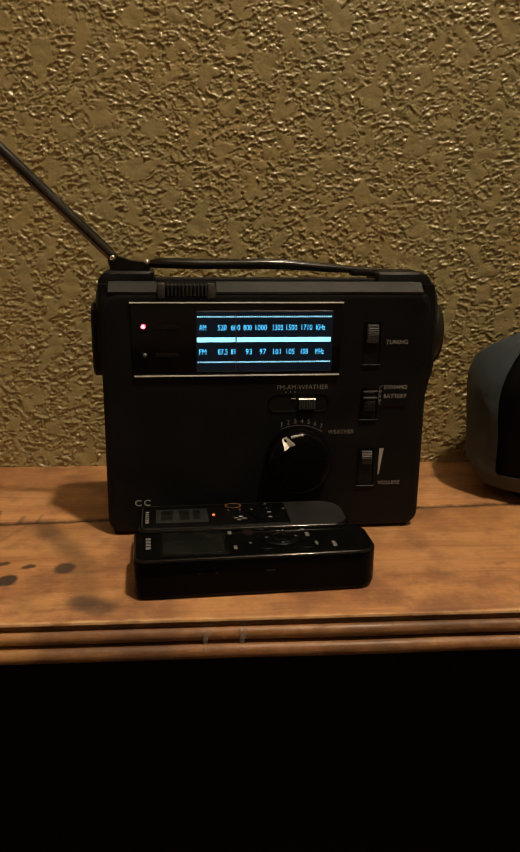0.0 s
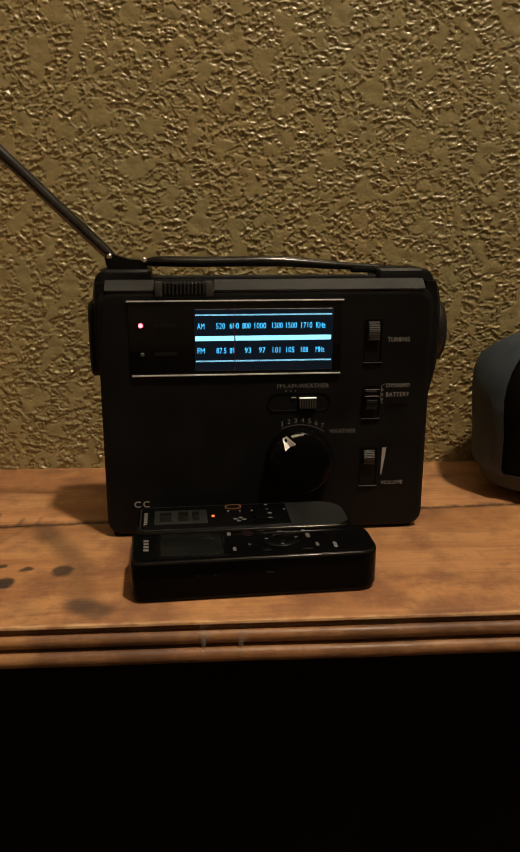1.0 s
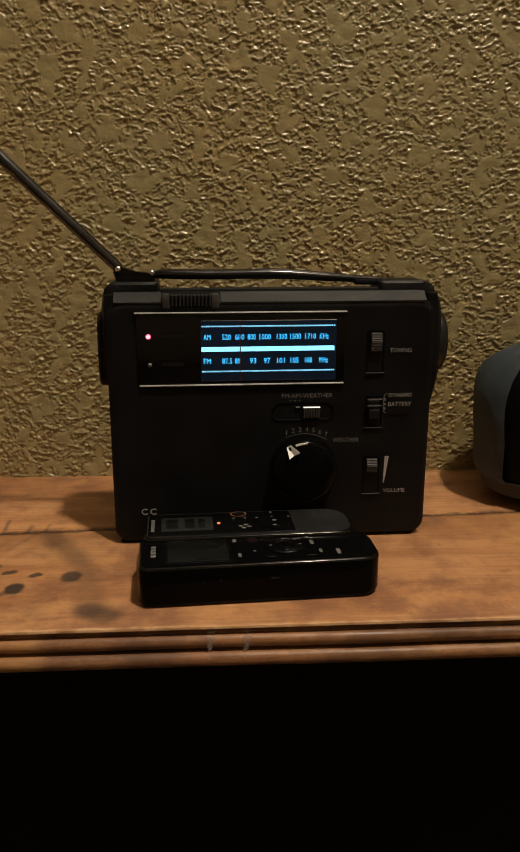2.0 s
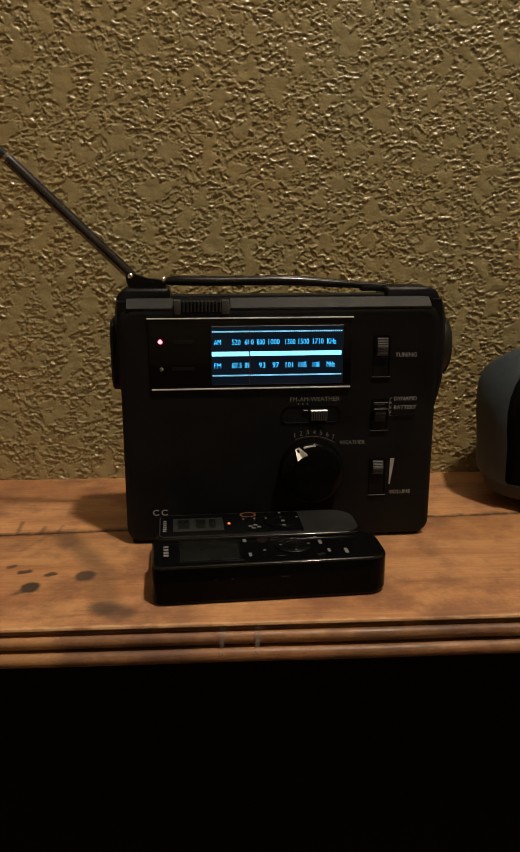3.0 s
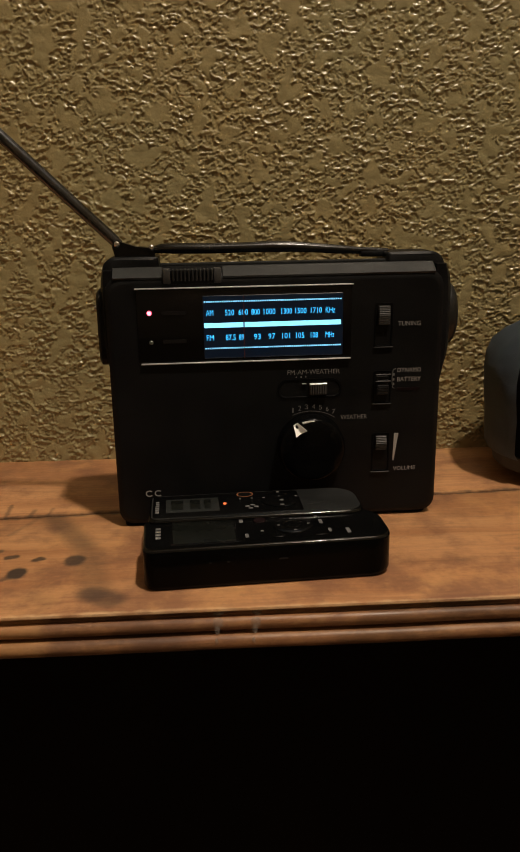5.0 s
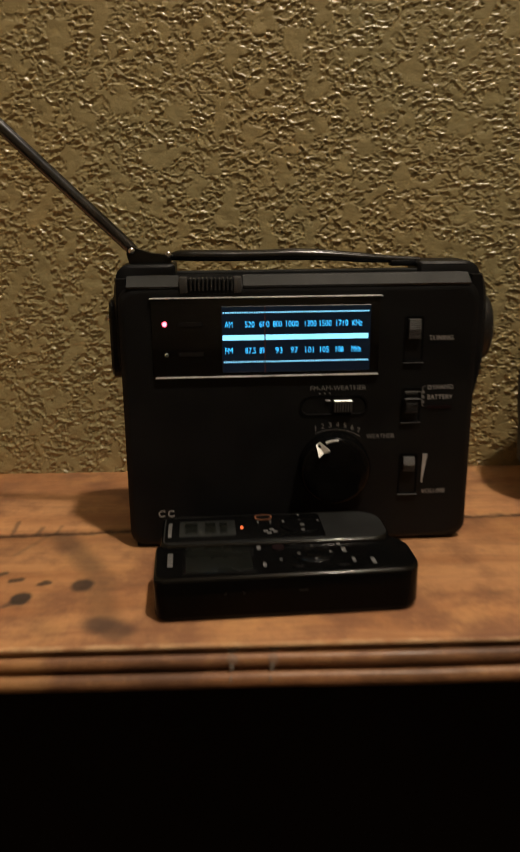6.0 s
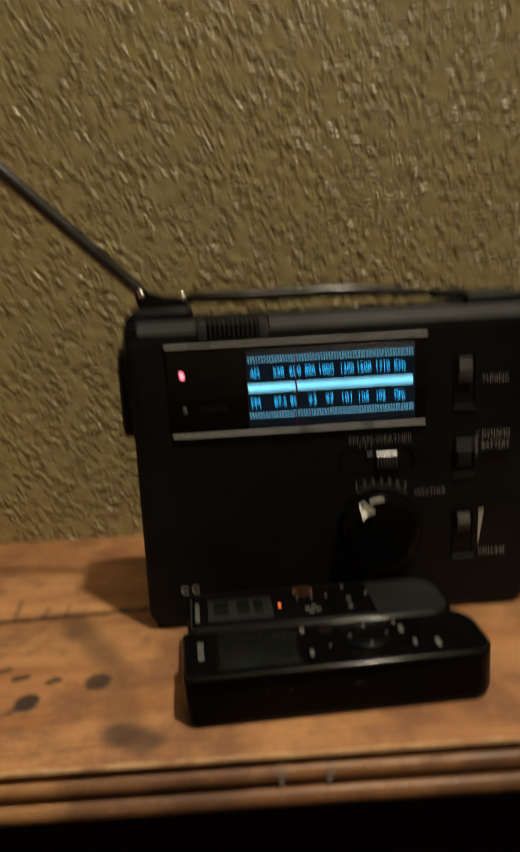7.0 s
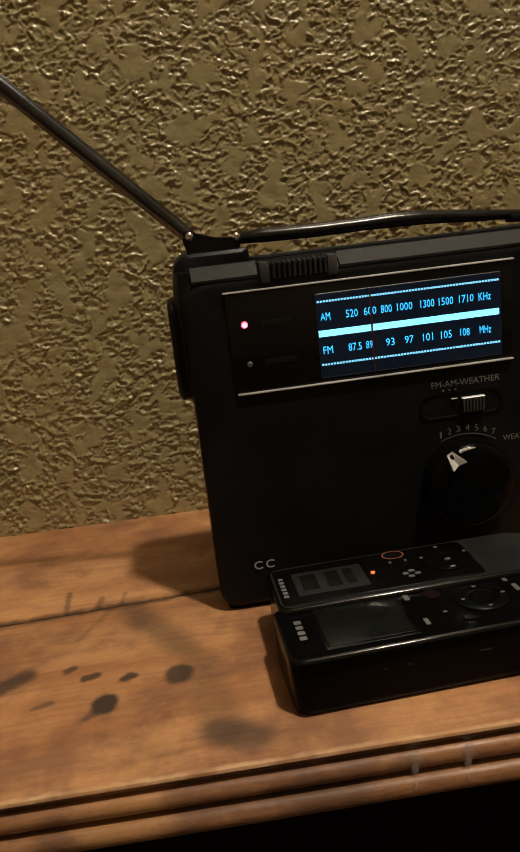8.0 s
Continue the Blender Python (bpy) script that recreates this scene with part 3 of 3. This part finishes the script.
part("volume_wedge", loft([[(R(0.1202), y, Z(0.8325)), (R(0.1208), y, Z(0.8325)), (R(0.1230), y, Z(0.8478)), (R(0.1206), y, Z(0.8478))] for y in (0.0002, -0.0004)]), INK, radio, "grey volume wedge mark")
# badge: two small open rings
for x in (-0.0122, -0.0074):
    bm = bmesh.new()
    for k in range(20):
        b0, b1 = radians(42 + 276 * k / 20), radians(42 + 276 * (k + 1) / 20)
        bm.faces.new([bm.verts.new((R(x) + r * 1.16 * math.cos(b), -0.0004, Z(0.8193) + r * math.sin(b))) for r, b in ((0.0012, b0), (0.0012, b1), (0.0018, b1), (0.0018, b0))])
    bmesh.ops.remove_doubles(bm, verts=bm.verts, dist=0.00001)
    part("badge", bm, INK, radio, "pale open ring badge")

# side wheel and crank
for side, out, low in ((1, 0.0056, 0.066), (-1, 0.0024, 0.080)):
    rows = []
    for k in range(13):
        u = k / 12
        z = low + (0.1372 - low) * u
        w = out * min(1.0, (u / 0.42) ** 2 * (3 - 2 * min(1.0, u / 0.42)) if u < 0.42 else 1.0) * (1.0 if u < 0.8 else 1.0 - 0.55 * ((u - 0.8) / 0.2) ** 2)
        rows.append([(side * (HW + x) + 0.0012, y, z) for x, y in ((-0.004, 0.0022), (w * 0.6 - 0.0006, 0.0030), (w, 0.0075), (w, 0.0330), (w * 0.5 - 0.0006, 0.0372), (-0.004, 0.0380))])
    part("side_flare", loft(rows), BLACK, radio, "black flank swelling out towards the top")
part("side_housing", loft([[(HW + 0.0048 + x, 0.0205 + 0.0130 * k * math.cos(2 * math.pi * i / 36), Z(0.9090) + 0.0172 * k * math.sin(2 * math.pi * i / 36)) for i in range(36)] for x, k in ((-0.009, 1.0), (0.0035, 1.0), (0.0052, 0.97), (0.0066, 0.90), (0.0076, 0.78), (0.0082, 0.55), (0.0084, 0.2))]), WHEEL, radio, "round bulging black side wheel")
crank = part("crank", loft([[(-HW - x, y, z) for y, z in rounded(0.0070 + i, 0.0300 - i, Z(0.8880) + i, Z(0.9270) - i, (0.006,) * 4)] for x, i in ((-0.002, 0.0), (0.0028, 0.0), (0.0039, 0.0010), (0.0043, 0.0030))]), BLACK, radio, "folded charging crank")
# glint on the crank, put in as a small chrome stud
part("crank_glint", loft([[(-HW - x, 0.0125 + r * math.cos(2 * math.pi * k / 16), Z(0.9180) + r * math.sin(2 * math.pi * k / 16)) for k in range(16)] for x, r in ((0.003, 0.0018), (0.0054, 0.0016), (0.0058, 0.0008))]), CHROME, crank)
for x0, x1 in ((-HW + 0.004, -HW + 0.022), (HW - 0.022, HW - 0.004)):
    part("foot", box(x0, x1, 0.0030, 0.0390, 0.0, 0.0030, 0.0008), DEEP, radio)

# folding handle
hp = [(R(-0.0045), 0.0190, 0.1462), (R(0.0000), 0.0185, 0.1468), (R(0.0060), 0.0180, 0.1468), (R(0.0250), 0.0180, 0.1464), (R(0.0450), 0.0175, 0.1466), (R(0.0560), 0.0175, 0.1468), (R(0.0680), 0.0175, 0.1465), (R(0.0800), 0.0180, 0.1456), (R(0.0920), 0.0185, 0.1446), (R(0.1030), 0.0190, 0.1438), (R(0.1190), 0.0200, 0.1432)]
part("handle", tube(hp, [0.0024, 0.0034, 0.0038, 0.0037, 0.0036, 0.0040, 0.0038, 0.0034, 0.0032, 0.0025, 0.0019], 14, flat=0.74), HANDLE, radio, "slim black folding carry handle")
part("handle_joint", box(R(0.1040), R(0.1165), 0.0160, 0.0225, 0.1405, 0.1435, 0.0008), BLACK, radio)

# antenna
yoke = [(-0.0238, 0.1428), (-0.0252, 0.1480), (-0.0244, 0.1506), (-0.0222, 0.1514), (-0.0196, 0.1503), (-0.0130, 0.1482), (-0.0050, 0.1474), (-0.0036, 0.1462), (-0.0036, 0.1428)]
hinge = part("antenna_hinge", loft([[(R(-0.0145 + (x + 0.0145) * k), y, 0.1468 + (z - 0.1468) * k) for x, z in yoke] for y, k in ((0.0160, 0.90), (0.0168, 1.0), (0.0222, 1.0), (0.0230, 0.90))]), GLOSS, radio, "black swivel block of the antenna")
for x, z in ((-0.0225, 0.1495), (-0.0050, 0.1475)):
    part("hinge_pin", disc(R(x), 0.0165, z, [(0.0, 0.0016), (-0.0016, 0.0015), (-0.0022, 0.0008)], 16), CHROME, hinge)
a0, a1 = Vector((R(-0.0225), 0.0215, 0.1495)), Vector((R(-0.0830), 0.0135, 0.2100))
way = (a1 - a0).normalized()
mast = part("antenna", tube([a0 - way * 0.001, a0 + way * 0.004, a1 - way * 0.0012, a1], [0.0026, 0.0030, 0.0030, 0.0027], 16), STEEL, radio, "extended telescopic steel antenna")
part("ferrule", tube([a1 - way * 0.0012, a1 - way * 0.0006, a1 + way * 0.0006, a1 + way * 0.0010], [0.0030, 0.0033, 0.0033, 0.0027], 16), CHROME, mast)
part("upper_section", tube([a1, a1 + way * 0.115, a1 + way * 0.116], [0.0027, 0.0027, 0.0024], 14), STEEL, mast)


# ---- the two voice recorders ----
def slab_recorder(thing, length, width, thick, radii, base, top):
    """Body with an upright wall and a narrow rounded rim; a thin top plate lies inside the rim."""
    def ring(z, i):
        return [(x, y, z) for x, y in rounded(-length / 2 + i, length / 2 - i, -width / 2 + i, width / 2 - i, radii, 8)]
    part("body", loft([ring(0.0, 0.0018), ring(0.0008, 0.0008), ring(0.0030, 0.0), ring(thick - 0.0016, 0.0), ring(thick - 0.0013, 0.0008)]), base, thing)
    part("rim", loft([ring(thick - 0.0015, 0.0002), ring(thick - 0.0013, 0.0), ring(thick - 0.0006, 0.0002), ring(thick - 0.0002, 0.0006), ring(thick, 0.0013)]), RIM, thing)
    part("top_plate", loft([ring(thick - 0.0005, 0.0011), ring(thick + 0.0002, 0.0013), ring(thick + 0.0002, 0.0022)]), top, thing)


def flat_plate(name, thing, u0, u1, v0, v1, z, mat, h=0.0003, r=0.0004, label=""):
    return part(name, loft([[(x, y, zz) for x, y in rounded(u0 + i, u1 - i, v0 + i, v1 - i, (r,) * 4, 3)] for zz, i in ((z - 0.0004, 0.0), (z + h * 0.6, 0.0), (z + h, min(0.0002, r * 0.5)))]), mat, thing, label)


front = tagged(empty("voice_recorder", pose(0.0470, 0.3905, TOP, 0, 0, 3.6)), "glossy black voice recorder with dark screen, lying on the shelf", "voice recorder", group="voice recorders before the radio")
L, W, T = 0.1155, 0.0365, 0.0205
slab_recorder(front, L, W, T, (0.005, 0.009, 0.013, 0.005), PIANO, PIANO)
zt = T + 0.0002
flat_plate("screen", front, -0.0440, -0.0150, -0.0130, 0.0140, zt, SMOKE, label="dark unlit screen")
flat_plate("screen_frame", front, -0.0455, -0.0135, -0.0145, 0.0155, zt - 0.0002, GLOSS)
for v in (-0.0062, -0.0028, 0.0006, 0.0040):
    flat_plate("badge_bar", front, -0.0520, -0.0495, v, v + 0.0024, zt, INKMID, 0.0001)
for u, v, w, d in ((-0.0118, 0.0070, 0.0018, 0.0068), (-0.0105, -0.0105, 0.0016, 0.0042), (0.0250, 0.0080, 0.0016, 0.0055), (0.0262, 0.0005, 0.0018, 0.0050), (0.0290, -0.0095, 0.0014, 0.0042), (0.0372, -0.0120, 0.0018, 0.0058)):
    flat_plate("print_bar", front, u, u + w, v, v + d, zt, INKMID, 0.0001)
flat_plate("record_button", front, -0.0050, 0.0010, 0.0050, 0.0110, zt, INKRED, 0.0006, 0.0028, "dark red record button")
pad = part("control_pad", loft([[(0.0130 + r * math.cos(2 * math.pi * k / 32), 0.0 + r * math.sin(2 * math.pi * k / 32), z) for k in range(32)] for z, r in ((zt - 0.0003, 0.0092), (zt + 0.0005, 0.0092), (zt + 0.0008, 0.0086), (zt + 0.0008, 0.0050), (zt + 0.0003, 0.0046))]), GLOSS, front, "round control pad")
flat_plate("pad_centre", front, 0.0092, 0.0168, -0.0038, 0.0038, zt, GLOSS, 0.0009, 0.0037)
for u, v in ((0.0125, 0.0066), (0.0126, -0.0072), (0.0200, -0.0004), (0.0056, -0.0006), (-0.0030, -0.0060)):
    flat_plate("pip", front, u, u + 0.0014, v, v + 0.0008, zt + 0.0008, INKMID, 0.0001, 0.0002)
for u, v in ((0.0020, 0.0105), (0.0020, -0.0125), (0.0215, 0.0108), (0.0215, -0.0130)):
    flat_plate("button", front, u, u + 0.0060, v, v + 0.0030, zt, GLOSS, 0.0006, 0.0013)
for u, w in ((-0.020, 0.0012), (-0.028, 0.0010), (0.004, 0.0040)):
    part("side_pip", box(u, u + w, -W / 2 - 0.0003, -W / 2 + 0.0005, 0.0125, 0.0131), DARKGREY, front)

rear = tagged(empty("voice_recorder", pose(0.0435, 0.4175, TOP, 0, 0, 2.8)), "slim charcoal voice recorder with a lit orange light", "voice recorder", group="voice recorders before the radio")
L2, W2, T2 = 0.1070, 0.0330, 0.0225
slab_recorder(rear, L2, W2, T2, (0.004, 0.008, 0.012, 0.004), GLOSS, SATIN)
zt = T2 + 0.0002
flat_plate("front_panel", rear, -0.0515, 0.0230, -0.0140, 0.0142, zt, GLOSS, 0.0003, 0.002, "glossy black control panel")
zt += 0.0003
flat_plate("screen", rear, -0.0450, -0.0185, -0.0090, 0.0085, zt, GREYLCD, label="grey unlit screen")
for u0, u1 in ((-0.0425, -0.0365), (-0.0330, -0.0280), (-0.0260, -0.0225)):
    flat_plate("screen_block", rear, u0, u1, -0.0060, 0.0060, zt + 0.0003, SMOKE, 0.0002)
for v in (-0.0085, -0.0058, -0.0031, -0.0004, 0.0023, 0.0050):
    flat_plate("badge_bar", rear, -0.0503, -0.0484, v, v + 0.0019, zt, INKMID, 0.0001)
part("record_led", loft([[(-0.0155 + r * math.cos(2 * math.pi * k / 14), -0.0005 + r * math.sin(2 * math.pi * k / 14), z) for k in range(14)] for z, r in ((zt - 0.0003, 0.0008), (zt + 0.0004, 0.0008), (zt + 0.0006, 0.0005))]), LEDORANGE, rear, "glowing orange light")
ring_bm = bmesh.new()
for k in range(40):
    b0, b1 = 2 * math.pi * k / 40, 2 * math.pi * (k + 1) / 40
    ring_bm.faces.new([ring_bm.verts.new((-0.0045 + r * math.cos(b), 0.0105 + 0.8 * r * math.sin(b), zt + 0.0004)) for r, b in ((0.0037, b0), (0.0037, b1), (0.0043, b1), (0.0043, b0))])
part("record_ring", ring_bm, ORANGE, rear, "copper ring round a button")
flat_plate("record_button", rear, -0.0080, -0.0010, 0.0077, 0.0133, zt - 0.0002, DEEP, 0.0005, 0.0027)
for u, v, mat in ((-0.0055, -0.0060, INKMID), (-0.0028, -0.0045, INKMID), (-0.0040, -0.0085, INKMID), (-0.0012, -0.0070, INKMID)):
    flat_plate("print_mark", rear, u, u + 0.0022, v, v + 0.0018, zt, mat, 0.0001)
part("control_pad", loft([[(0.0130 + r * math.cos(2 * math.pi * k / 32), 0.0015 + r * math.sin(2 * math.pi * k / 32), z) for k in range(32)] for z, r in ((zt - 0.0003, 0.0100), (zt + 0.0004, 0.0100), (zt + 0.0007, 0.0094), (zt + 0.0007, 0.0040), (zt + 0.0003, 0.0036))]), PIANO, rear, "round control pad")
for u, v, w in ((0.0120, 0.0100, 0.0014), (0.0124, -0.0010, 0.0020), (0.0120, -0.0075, 0.0020), (0.0208, 0.0030, 0.0012), (0.0040, 0.0030, 0.0012), (-0.0080, 0.0035, 0.0010), (-0.0020, 0.0035, 0.0010)):
    flat_plate("print_mark", rear, u, u + w, v, v + 0.0013, zt + 0.0007, INKMID, 0.0001)


# ---- dark domed thing beside the radio ----
dome = tagged(empty("desk_speaker", pose(0.2750, 0.5080, TOP)), "dark blue-grey domed speaker with a black front, standing on the shelf", "speaker")


def dome_ring(z, a, b, lo=0, hi=360, n=48):
    out = []
    for k in range(n + 1 if hi - lo < 360 else n):
        t = radians(lo + (hi - lo) * k / n)
        c, s = math.cos(t), math.sin(t)
        e = 0.8
        out.append((a * math.copysign(abs(c) ** e, c), b * math.copysign(abs(s) ** e, s), z))
    return out


LEVELS = [(0.0165, 0.0770, 0.0430), (0.021, 0.0800, 0.0452), (0.030, 0.0808, 0.0460), (0.042, 0.0812, 0.0464), (0.054, 0.0828, 0.0468), (0.065, 0.0836, 0.0465), (0.074, 0.0822, 0.0452), (0.082, 0.0784, 0.0430), (0.090, 0.0720, 0.0398), (0.097, 0.0630, 0.0350), (0.103, 0.0490, 0.0275), (0.107, 0.0300, 0.0170), (0.1085, 0.0100, 0.0060)]
part("core", loft([dome_ring(z, a - 0.003, b - 0.003) for z, a, b in LEVELS]), DEEP, dome, "black recessed front")
bm = loft([dome_ring(z, a, b, -30, 207, 60) for z, a, b in LEVELS], caps=False, closed=False)
for v in bm.verts:
    v.co *= 1 + 0.035 * noise.noise(v.co * Vector((62, 62, 26)) + Vector((3, 1, 7)))
bmesh.ops.solidify(bm, geom=bm.faces[:], thickness=0.0028)
part("shell", bm, SHELL, dome, "matt blue-grey outer shell")
part("base", loft([dome_ring(0.0080, 0.066, 0.037), dome_ring(0.0086, 0.0742, 0.0420), dome_ring(0.0176, 0.0760, 0.0432), dome_ring(0.0184, 0.072, 0.040)]), FOOT, dome, "lighter grey base ring")
part("foot", loft([dome_ring(0.0, 0.056, 0.030), dome_ring(0.0082, 0.060, 0.033)]), DEEP, dome)


# ---- small green jar at the end of the shelf ----
jar = [(0.0, 0.0150), (0.0012, 0.0190), (0.006, 0.0232), (0.013, 0.0252), (0.020, 0.0240), (0.026, 0.0200), (0.030, 0.0150), (0.033, 0.0135), (0.036, 0.0145), (0.0372, 0.0138), (0.0365, 0.0120), (0.031, 0.0115), (0.022, 0.0001)]
pot = tagged(new("jar", mesh_of("jar", loft([[(r * math.cos(2 * math.pi * k / 40), r * math.sin(2 * math.pi * k / 40), z) for k in range(40)] for z, r in jar]), TEAL)), "small round dark green glazed jar on the shelf", "jar")
pot.matrix_world = pose(-0.1640, 0.5180, TOP)
